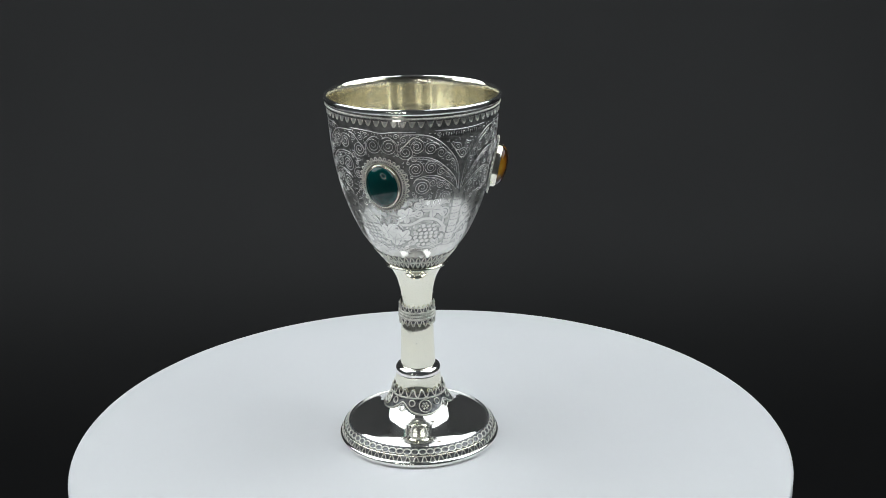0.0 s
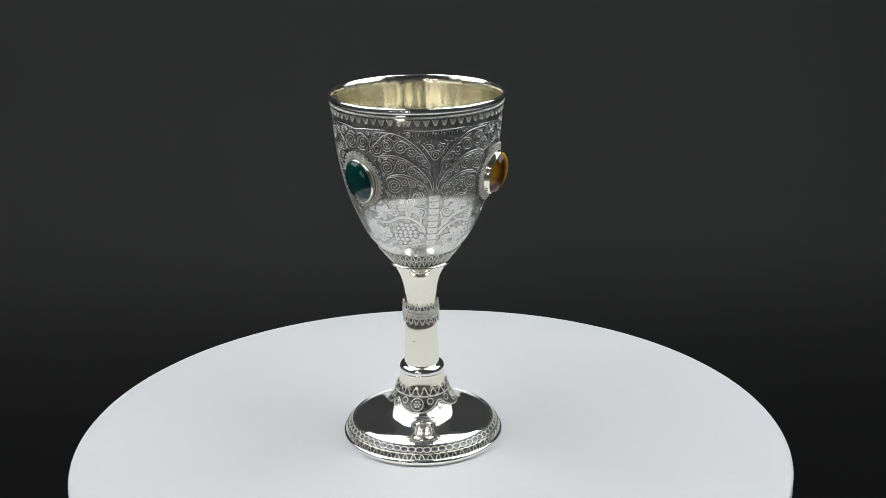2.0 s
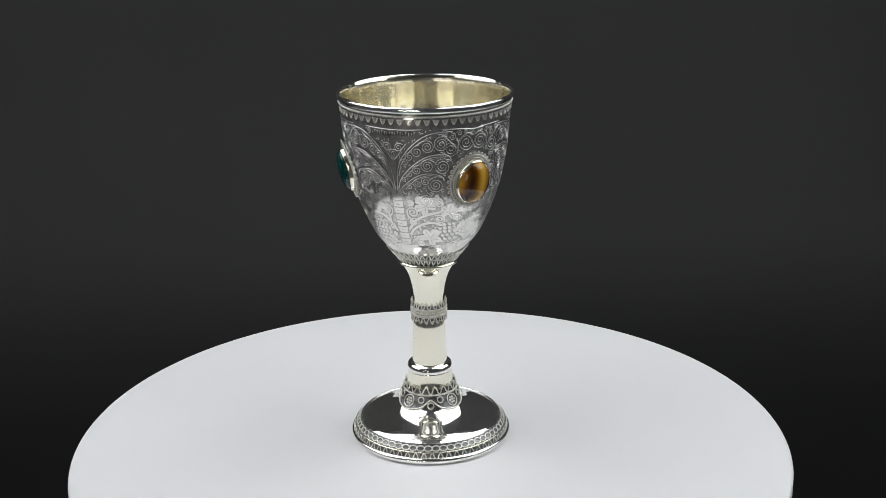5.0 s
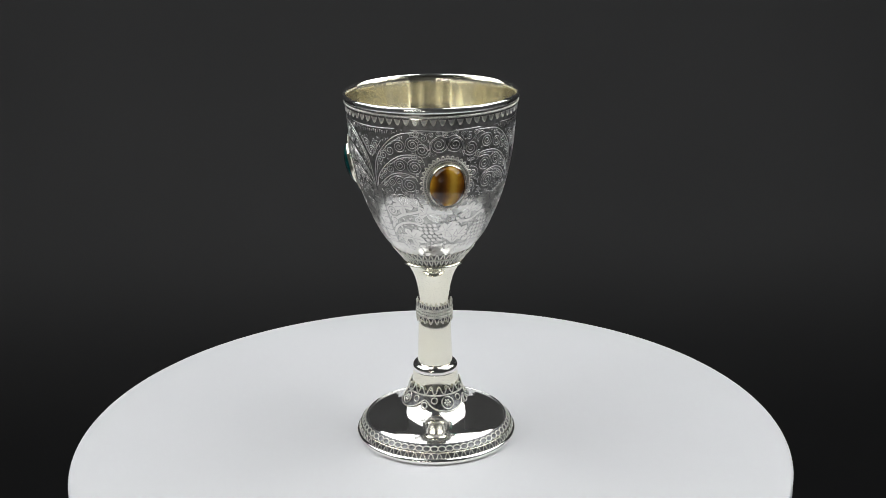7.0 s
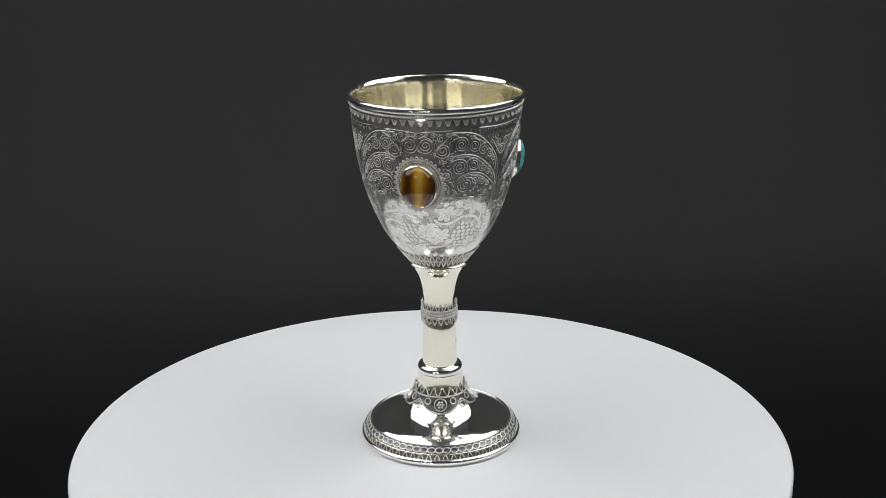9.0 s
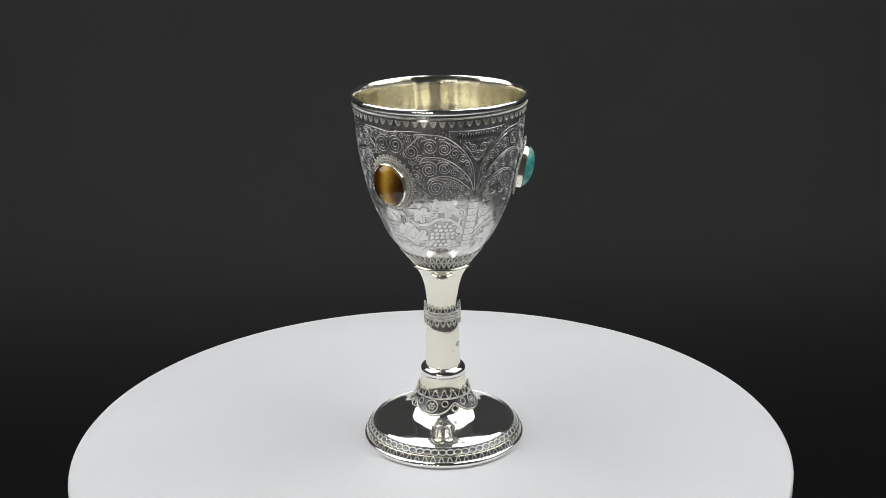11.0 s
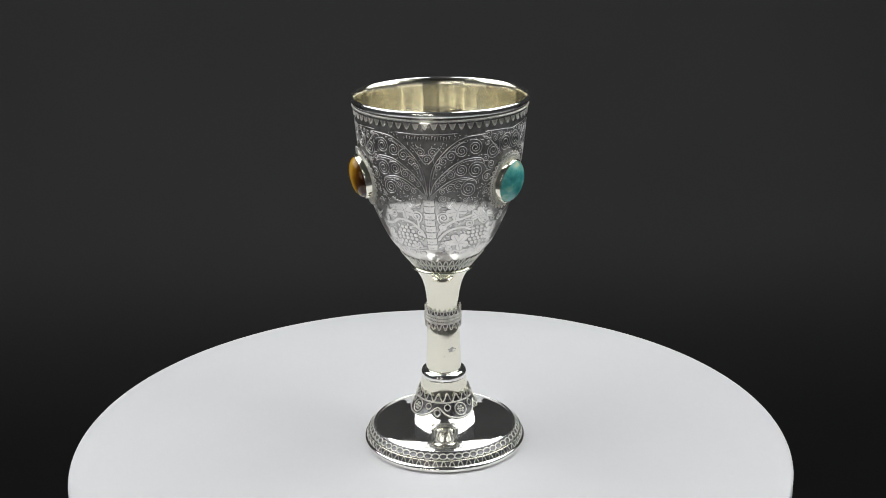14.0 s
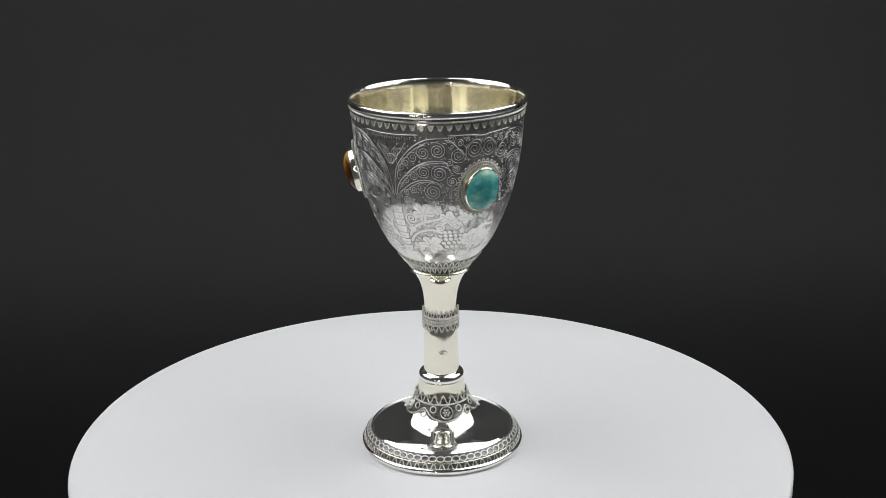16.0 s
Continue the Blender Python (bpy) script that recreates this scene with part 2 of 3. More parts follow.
# ---- goblet ----
MM = 0.001
BOWL = [(84.0, 12.5), (86.5, 14.1), (89.4, 16.6), (93.1, 19.8), (96.3, 22.1), (99.8, 24.0), (105.9, 26.85), (112.1, 29.3), (118.5, 31.35), (124.5, 32.75), (130.0, 33.9), (136.0, 34.8), (144.0, 35.6), (150.0, 36.0), (157.0, 36.1)]
_dense = smooth_curve(BOWL, 400) * MM
BZ, BR = _dense[:, 0], _dense[:, 1]


def bowl_r(z):
    return float(np.interp(z, BZ, BR))


def on_bowl(theta, z, h=0.0):
    """A point h above the bowl's outer face at an angle and a height, and the outward normal there."""
    r = bowl_r(z)
    slope = (bowl_r(z + 4e-4) - bowl_r(z - 4e-4)) / 8e-4
    k = 1 / math.sqrt(1 + slope * slope)
    c, s = math.cos(theta), math.sin(theta)
    n = np.array((c * k, s * k, -slope * k))
    return np.array((r * c, r * s, z)) + h * n, n


class Relief:
    """Raised work on the bowl, drawn in millimetres sideways and up from a spot (angle, height)."""

    def __init__(self, theta, flat=False):
        # flat: broad bands with a level top; otherwise softly rounded ridges
        self.section = ((-1, -0.08), (-0.84, 0.45), (0, 0.5), (0.84, 0.45), (1, -0.08)) if flat else ((-1.15, -0.14), (-0.55, 0.36), (0, 0.54), (0.55, 0.36), (1.15, -0.14))
        self.theta, self.pile, self.ground, self.taken = theta, Pile(), Pile(), []
        self.rim = 0.26 if flat else 0.24

    def keep_line(self, pts, r):
        self.taken += [(a, z, r) for a, z in smooth_curve(pts, 40)]

    def is_free(self, a, z, r):
        return all((a - b) ** 2 + (z - y) ** 2 > (r + q) ** 2 for b, y, q in self.taken)

    def fill_scrolls(self, rng, a0, a1, z0, z1, tries, sizes, width, outside=None):
        """Small scrolls and curls wherever the pattern leaves room."""
        for k in range(tries):
            r = rng.choice(sizes)
            a, z = rng.uniform(a0, a1), rng.uniform(z0, z1)
            if (outside and not outside(a, z, r)) or not self.is_free(a, z, r + (0.04 if width < 0.2 else 0.12)):
                continue
            w = rng.uniform(0, 6.28)
            hand = rng.choice((-1, 1))
            if r > 0.85:
                self.spiral(a, z, r / 1.2, 1.0 + 0.35 * r, w, hand, width)
            else:
                # a hooked tendril with a thick head
                self.line([(a + r * (1 - 0.12 * q) * math.cos(w + hand * q), z + r * (1 - 0.12 * q) * math.sin(w + hand * q)) for q in np.linspace(0, 2.5, 7)], width * 1.1, 0.26)
                self.taken.append((a, z, r * 0.9))

    def groove(self, pts, width, lift=0.00003):
        """A darkened ribbon lying in the ground beside a raised form."""
        got = [self.spot(a, z, lift) for a, z in pts]
        p = np.array([g[0] for g in got])
        nn = np.array([g[1] for g in got])
        t = np.gradient(p, axis=0)
        t /= np.linalg.norm(t, axis=1)[:, None] + 1e-12
        s = np.cross(nn, t)
        verts = []
        for i in range(len(p)):
            verts += [p[i] - s[i] * width * MM - nn[i] * 0.00004, p[i], p[i] + s[i] * width * MM - nn[i] * 0.00004]
        faces = []
        for i in range(len(p) - 1):
            faces += [(i * 3, i * 3 + 1, i * 3 + 4, i * 3 + 3), (i * 3 + 1, i * 3 + 2, i * 3 + 5, i * 3 + 4)]
        self.ground.add(verts, faces)

    def spot(self, a, z, h=0.0):
        z = min(max(z, 84.5), 156) * MM
        return on_bowl(self.theta + a * MM / bowl_r(z), z, h)

    def line(self, pts, width=0.27, height=0.30):
        """pts: (a, z) in mm."""
        if len(pts) < 2:
            return
        got = [self.spot(a, z) for a, z in pts]
        p = np.array([g[0] for g in got])
        nn = np.array([g[1] for g in got])
        t = np.gradient(p, axis=0)
        t /= np.linalg.norm(t, axis=1)[:, None] + 1e-12
        s = np.cross(nn, t)
        s /= np.linalg.norm(s, axis=1)[:, None] + 1e-12
        verts, faces = [], []
        m = len(p)
        for i in range(m):
            f = 0.3 if i in (0, m - 1) else 1.0
            for sx, hx in self.section:
                verts.append(p[i] + s[i] * sx * width * f * MM + nn[i] * hx * height * f * MM)
        for i in range(m - 1):
            for k in range(4):
                faces.append((i * 5 + k, i * 5 + k + 1, i * 5 + 6 + k, i * 5 + 5 + k))
        self.pile.add(verts, faces)
        if width > 0.14:
            self.groove(pts, width + self.rim)

    def curve(self, pts, n=None, width=0.27, height=0.30):
        self.line(smooth_curve(pts, n or 6 * len(pts)), width, height)

    def spiral(self, a, z, r, turns=1.6, start=0.0, hand=1, width=0.16):
        r = r * 1.2
        turns = turns + 0.4
        self.taken.append((a, z, r))
        n = int(14 * turns) + 4
        tail = [(a + r * f * math.cos(w), z + r * f * math.sin(w)) for f, w in ((1.42, start - hand * 1.0), (1.22, start - hand * 0.65), (1.08, start - hand * 0.32))]
        self.line(tail + [(a + r * f * math.cos(w), z + r * f * math.sin(w)) for f, w in
                   ((1 - 0.88 * k / (n - 1), start + hand * 2 * math.pi * turns * k / (n - 1)) for k in range(n))], width)

    def dome(self, a, z, r, h, n=10, squash=1.0, turn=0.0):
        ca, sa = math.cos(turn), math.sin(turn)
        verts = [self.spot(a, z, h * MM)[0]]
        for rr, hh in ((0.55, 0.85), (0.88, 0.5), (1.0, -0.12)):
            for k in range(n):
                w = 2 * math.pi * k / n
                x, y = rr * r * math.cos(w), rr * r * squash * math.sin(w)
                verts.append(self.spot(a + x * ca - y * sa, z + x * sa + y * ca, h * hh * MM)[0])
        faces = [(0, 1 + k, 1 + (k + 1) % n) for k in range(n)]
        for q in (0, 1):
            o = 1 + q * n
            faces += [(o + k, o + n + k, o + n + (k + 1) % n, o + (k + 1) % n) for k in range(n)]
        self.pile.add(verts, faces)
        self.groove([(a + r * math.cos(6.3 * k / n), z + r * math.sin(6.3 * k / n)) for k in range(n + 1)], 0.16)

    def plate(self, outline, h=0.14, centre=None, crown=0.0, edge=0.38):
        """A raised flat leaf with a rounded border."""
        o = np.array(outline, float)
        c = np.array(centre if centre is not None else o.mean(0))
        n = len(o)
        verts = [self.spot(*c, (h + crown) * MM)[0]]
        for f, hh in ((0.5, h + 0.5 * crown), (0.955, h), (1.0, -0.06)):
            for q in o:
                verts.append(self.spot(*(c + (q - c) * f), hh * MM)[0])
        faces = [(0, 1 + k, 1 + (k + 1) % n) for k in range(n)]
        for q in (0, 1):
            b = 1 + q * n
            faces += [(b + k, b + n + k, b + n + (k + 1) % n, b + (k + 1) % n) for k in range(n)]
        self.pile.add(verts, faces)
        self.groove([tuple(q) for q in o] + [tuple(o[0])], edge)

    def leaf(self, a, z, size, turn):
        """A five-lobed vine leaf with veins."""
        out = []
        for k in range(5):
            w = turn + (k - 2) * 1.12
            big = size * (1.0, 0.92, 1.08, 0.92, 1.0)[k] * (0.8 if k in (0, 4) else 1.0)
            for dw, f in ((-0.56, 0.60), (-0.47, 0.84), (-0.30, 0.98), (0.0, 1.10), (0.30, 0.98), (0.47, 0.84)):
                out.append((a + big * f * math.cos(w + dw), z + big * f * math.sin(w + dw)))
        out.append((a + 0.25 * size * math.cos(turn + math.pi), z + 0.25 * size * math.sin(turn + math.pi)))
        self.plate(out, 0.13, (a, z), 0.05)
        for k in range(5):
            w = turn + (k - 2) * 1.12
            self.groove([(a + size * f * math.cos(w), z + size * f * math.sin(w)) for f in (0.05, 0.35, 0.78)], 0.09, 0.00021)

    def grapes(self, a, z, rows, step=2.1):
        for j, (count, shift) in enumerate(rows):
            for k in range(count):
                self.dome(a + (k - (count - 1) / 2) * step + shift, z - j * step * 0.88, 0.96, 0.22)


def mirrored(side, pts):
    return [(side * a, z) for a, z in pts]


def palm_fronds(theta, parent, rng):
    rel = Relief(theta)
    gems = [((g - theta + math.pi) % (2 * math.pi) - math.pi) / MM for g in GEMS]

    def clear(a, z, r):
        if abs(a) < 2 + max(0.0, 124 - z) or (z > 145.5 - 0.5 * r and abs(a) < 11):
            return False
        for g in gems:
            d = a - g * bowl_r(z * MM)
            if abs(d) < 14.5 + r and z > 137.5 - r or (d / (11.2 + r)) ** 2 + ((z - 126.6) / (13.2 + r)) ** 2 < 1:
                return False
        return True

    for side in (-1, 1):
        for pts in ([(0.4, 123), (1.2, 131), (3.2, 137), (8.8, 143.6), (15.5, 147.6), (25.5, 148.4)],
                    [(0.7, 123), (3.0, 129), (8.8, 135.0), (15.0, 138.4), (22.0, 138.6), (24.0, 136.2)],
                    [(1.0, 122.6), (4.2, 126), (9.2, 129.6), (14.0, 130.8), (19.0, 129.6), (20.4, 127.4)]):
            rel.curve(mirrored(side, pts), 34, 0.22, 0.30)
            rel.keep_line(mirrored(side, pts), 0.5)
            inner = [(a + 0.7, z - 0.8) for a, z in pts[1:-1]]
            rel.curve(mirrored(side, inner), 22, 0.12, 0.20)
        for a, z, r, t in ((4.6, 135.6, 1.2, 1.1), (6.6, 138.0, 1.5, 1.3), (9.8, 140.2, 1.9, 1.5), (14.2, 142.2, 2.35, 2.0), (20.0, 143.2, 2.65, 2.2),
                           (3.9, 127.9, 0.9, 1.0), (6.2, 130.5, 1.3, 1.3), (9.4, 132.3, 1.6, 1.5), (13.8, 134.2, 2.4, 2.1), (20.0, 133.6, 2.9, 2.3),
                           (5.8, 125.0, 1.1, 1.2), (9.0, 126.4, 1.5, 1.5), (12.4, 127.4, 1.5, 1.4), (16.6, 125.6, 2.9, 2.3), (25.0, 130.0, 2.0, 1.6), (24.6, 124.2, 1.5, 1.4)):
            rel.spiral(side * a, z, r, t, rng.uniform(1.0, 2.2) if side > 0 else math.pi - rng.uniform(1.0, 2.2), side * (1 if rng.random() < 0.75 else -1))
        rel.spiral(side * 2.4, 141.8, 1.5, 1.4, 1.5, side)
        rel.curve(mirrored(side, [(0.2, 136.5), (1.8, 138.2), (4.0, 141.5), (6.0, 144.0)]), 14, 0.2)
    rel.spiral(0, 138.8, 1.9, 1.8, 0.4, 1)
    rel.curve([(-13, 149.6), (-6, 149.3), (0, 149.2), (6, 149.3), (13, 149.6)], 20, 0.2, 0.25)
    rel.fill_scrolls(rng, -29, 29, 118.5, 149.0, 9000, (2.5, 2.1, 1.7, 1.3, 1.0, 0.75, 0.55, 0.4), 0.15, clear)
    # short bars in place of a line of lettering
    for k in range(17):
        a = -9.2 + k * 1.15
        z0 = 147.0 + 0.25 * math.sin(k * 2.1)
        rel.line([(a, z0), (a + 0.05, z0 + 0.7), (a + 0.1, z0 + 1.3)], 0.26, 0.26)
        if k % 3:
            rel.line([(a - 0.3, z0 + 1.3), (a + 0.2, z0 + 1.35), (a + 0.6, z0 + 1.3)], 0.2, 0.26)
    raised = rel.pile.make("palm_fronds", RELIEF, parent, "raised palm fronds with fine scrolls")
    tagged(rel.ground.make("groove", GROOVE, raised, "darkened ground round the raised work"), kind="stuff")


def palm_trunk(theta, parent):
    rel = Relief(theta, True)
    for k in range(8):
        z = 97.0 + k * 3.1
        w0, w1 = 1.9 + 0.03 * k, 2.3 + 0.03 * k
        rel.plate([(-w0, z), (0, z - 0.35), (w0, z), (w0 * 1.08, z + 1.4), (w1, z + 2.9), (1.1, z + 2.5), (0.55, z + 2.9), (0, z + 2.4), (-0.6, z + 2.9), (-1.1, z + 2.5), (-w1, z + 2.9), (-w0 * 1.08, z + 1.4)], 0.12, (0, z + 1.3), edge=0.2)
        rel.groove([(-1.2, z + 1.2), (-0.7, z + 0.8), (-0.4, z + 1.3), (0.1, z + 0.8), (0.4, z + 1.3)], 0.13, 0.0002)
    for side in (-1, 1):
        rel.plate(mirrored(side, [(0.4, 121.2), (2.2, 121.6), (3.4, 123.4), (4.0, 125.4), (2.4, 124.6), (0.6, 123.6)]), 0.15)
        # cross-hatched pomegranate
        for k in range(-3, 4):
            for lean in (-1, 1):
                half = math.sqrt(max(0.2, 2.5 ** 2 - (k * 0.75) ** 2))
                rel.line([(side * 6.2 + k * 0.75 * 0.7 + lean * q * 0.7, 120.4 - lean * k * 0.75 * 0.7 + q * 0.7) for q in np.linspace(-half, half, 5)], 0.10, 0.2)
        rel.line([(side * 6.2 + 2.5 * math.cos(w), 120.4 + 2.7 * math.sin(w)) for w in np.linspace(0, 6.28, 22)], 0.18, 0.28)
    raised = rel.pile.make("palm_trunk", RAISED, parent, "raised palm trunk of stacked scales", sharp=24)
    tagged(rel.ground.make("groove", GROOVE, raised, "darkened ground round the raised work"), kind="stuff")


def vine(theta, parent, rng):
    rel = Relief(theta, True)
    for a, z, size, turn in ((-11.0, 115.6, 5.0, 0.9), (11.4, 115.8, 5.2, 2.2), (10.6, 100.4, 5.0, 0.8), (-20.4, 101.6, 4.8, 2.3), (20.6, 112.6, 4.2, 1.2), (-20.8, 112.6, 4.4, 2.6), (27.5, 101.0, 4.6, 1.9), (-27.6, 104.2, 4.4, 1.2), (28.4, 113.4, 4.0, 2.0), (-5.4, 119.0, 2.6, 1.6), (5.2, 99.4, 2.5, 1.0), (16.2, 118.4, 2.8, 1.4), (-15.6, 118.0, 2.8, 1.9), (-6.0, 98.6, 2.4, 2.4)):
        rel.leaf(a, z, size, turn)
        rel.taken.append((a, z, size * 0.92))
    rel.taken += [(-11.0, 103.0, 5.0), (19.4, 103.0, 4.8)] + [(0, z, 2.9) for z in range(94, 124, 2)]
    rel.grapes(-11.0, 107.6, [(3, 0.2), (4, 0), (5, 0), (5, 0.2), (4, 0.1), (3, 0.3)])
    rel.grapes(19.2, 107.0, [(3, 0.8), (5, 0.6), (5, 0.3), (4, 0), (3, -0.4)])
    for pts, w in (([(-2.6, 103.0), (-5.0, 107.5), (-9.0, 110.6), (-14.0, 111.0), (-18.0, 108.6), (-22.5, 108.2), (-26.0, 110.4)], 0.62),
                   ([(-5.0, 107.5), (-5.4, 112.0), (-8.0, 114.6), (-10.5, 115.2)], 0.42),
                   ([(2.6, 101.8), (5.0, 105.0), (9.0, 107.4), (13.5, 108.0), (17.0, 106.4)], 0.55),
                   ([(2.7, 104.5), (6.0, 109.0), (10.5, 111.6), (16.0, 113.0), (21.5, 114.6), (26.0, 112.6)], 0.62),
                   ([(2.5, 98.0), (5.5, 100.0), (9.0, 101.0), (12.0, 101.4)], 0.4),
                   ([(-2.5, 98.0), (-5.5, 97.4), (-9.0, 96.6), (-13.0, 97.2)], 0.35)):
        rel.curve(pts, 30, w * 1.15, 0.16)
        rel.keep_line(pts, w)
    for a, z, r, t, s, h in ((-5.6, 113.6, 2.0, 1.5, -0.5, 1), (-4.6, 105.6, 1.2, 1.2, 1.0, -1), (5.6, 113.2, 2.1, 1.6, 3.5, -1), (5.2, 108.4, 1.3, 1.3, 2.0, 1),
                             (16.4, 109.6, 1.7, 1.5, 1.5, -1), (-16.2, 113.6, 1.7, 1.4, 2.0, 1), (-24.2, 106.4, 1.6, 1.4, 1.0, 1), (23.6, 110.0, 1.7, 1.5, 0.2, 1), (6.6, 97.6, 1.2, 1.2, 2.0, 1), (-15.8, 99.4, 1.3, 1.2, 0.6, -1), (17.4, 117.4, 1.5, 1.4, 2.6, 1), (-17.4, 117.8, 1.5, 1.4, 0.6, -1)):
        rel.spiral(a, z, r, t, s, h, 0.42)
    rel.fill_scrolls(rng, -27, 27, 94.5, 118.5, 9000, (2.9, 2.4, 1.9, 1.4, 1.0, 0.75, 0.55), 0.40)
    raised = rel.pile.make("grapevine", RAISED, parent, "raised grapevine with leaves and bunches", sharp=24)
    tagged(rel.ground.make("groove", GROOVE, raised, "darkened ground round the raised work"), kind="stuff")


def stone_scrolls(theta, parent, rng):
    rel = Relief(theta)
    for side in (-1, 1):
        for a, z, r, t, s in ((3.4, 143.2, 2.9, 2.1, 3.6), (10.2, 141.0, 2.9, 2.2, 3.0), (9.6, 146.0, 1.2, 1.2, 2.0), (6.6, 147.3, 0.9, 1.0, 1.0), (13.6, 138.0, 1.2, 1.2, 2.0)):
            rel.spiral(side * a, z, r, t, s if side > 0 else math.pi - s, side)
        rel.curve(mirrored(side, [(0.3, 146.0), (3.2, 147.0), (6.6, 144.5), (7.4, 141.0), (10.0, 143.6), (13.4, 146.8), (16.0, 147.6)]), 30, 0.24)
        for a, z in ((7.0, 139.6), (11.0, 136.2), (11.9, 130.2), (11.9, 123.0), (9.8, 116.6)):
            rel.line([(side * a + 0.55 * math.cos(w), z + 0.55 * math.sin(w)) for w in np.linspace(0, 6.28, 9)], 0.18, 0.28)
        rel.curve(mirrored(side, [(0.8, 112.2), (3.6, 111.0), (7.0, 112.4), (10.0, 114.8)]), 14, 0.36)
    rel.curve([(-15, 149.3), (-9, 149.2), (-4, 148.9), (0, 148.4), (4, 148.9), (9, 149.2), (15, 149.3)], 28, 0.2, 0.25)
    rel.fill_scrolls(rng, -14, 14, 138.5, 148.2, 3000, (1.9, 1.4, 1.0, 0.75, 0.55, 0.4), 0.15, lambda a, z, r: (a / (11.2 + r)) ** 2 + ((z - 126.6) / (13.2 + r)) ** 2 > 1)
    rel.spiral(2.2, 109.8, 1.7, 1.6, 1.2, -1, 0.36)
    rel.spiral(-2.6, 109.6, 1.3, 1.4, 2.0, 1, 0.34)
    raised = rel.pile.make("scroll_relief", RELIEF, parent, "raised scrolls round the stone setting")
    tagged(rel.ground.make("groove", GROOVE, raised, "darkened ground round the raised work"), kind="stuff")


def scallop(radius_at, count, z0, z1, wire, sharpness=1.0, out=0.0003, phase=0.0):
    """A wavy wire between two heights; radius_at(z) gives the wall."""
    pts, n = [], count * 10
    for k in range(n):
        a = 2 * math.pi * k / n + phase
        s = math.cos(count * (a - phase))
        s = math.copysign(abs(s) ** sharpness, s)
        z = (z0 + z1) / 2 + (z1 - z0) / 2 * s
        r = radius_at(z) + out
        pts.append((r * math.cos(a), r * math.sin(a), z))
    return tube(pts, wire, 5, True)


def rope(radius, z, wire, twists, n_side=5):
    """Two strands twisted about one another round the axis."""
    pile = Pile()
    n = twists * 8
    for ph in (0, math.pi):
        pts = []
        for k in range(n):
            a = 2 * math.pi * k / n
            w = a * twists + ph
            r = radius + 0.8 * wire * math.cos(w)
            pts.append((r * math.cos(a), r * math.sin(a), z + 0.8 * wire * math.sin(w)))
        pile.add(*tube(pts, wire, n_side, True))
    return pile


def circle_pts(center, normal, rx, ry, n, up=(0, 0, 1)):
    nn = Vector(normal).normalized()
    u = Vector(up).cross(nn).normalized()
    v = nn.cross(u)
    c = Vector(center)
    return [c + u * rx * math.cos(2 * math.pi * k / n) + v * ry * math.sin(2 * math.pi * k / n) for k in range(n)]


def plain_tube(pts, radius, n=6):
    """A closed wire through a small flat loop."""
    p = [Vector(q) for q in pts]
    c = sum(p, Vector()) / len(p)
    verts, faces, m = [], [], len(p)
    for i in range(m):
        t = (p[(i + 1) % m] - p[i - 1]).normalized()
        s = (p[i] - c).normalized()
        s = (s - t * s.dot(t)).normalized()
        b = t.cross(s)
        for k in range(n):
            a = 2 * math.pi * k / n
            verts.append(p[i] + radius * (math.cos(a) * s + math.sin(a) * b))
    for i in range(m):
        j = (i + 1) % m
        for k in range(n):
            k2 = (k + 1) % n
            faces.append((i * n + k, i * n + k2, j * n + k2, j * n + k))
    return verts, faces


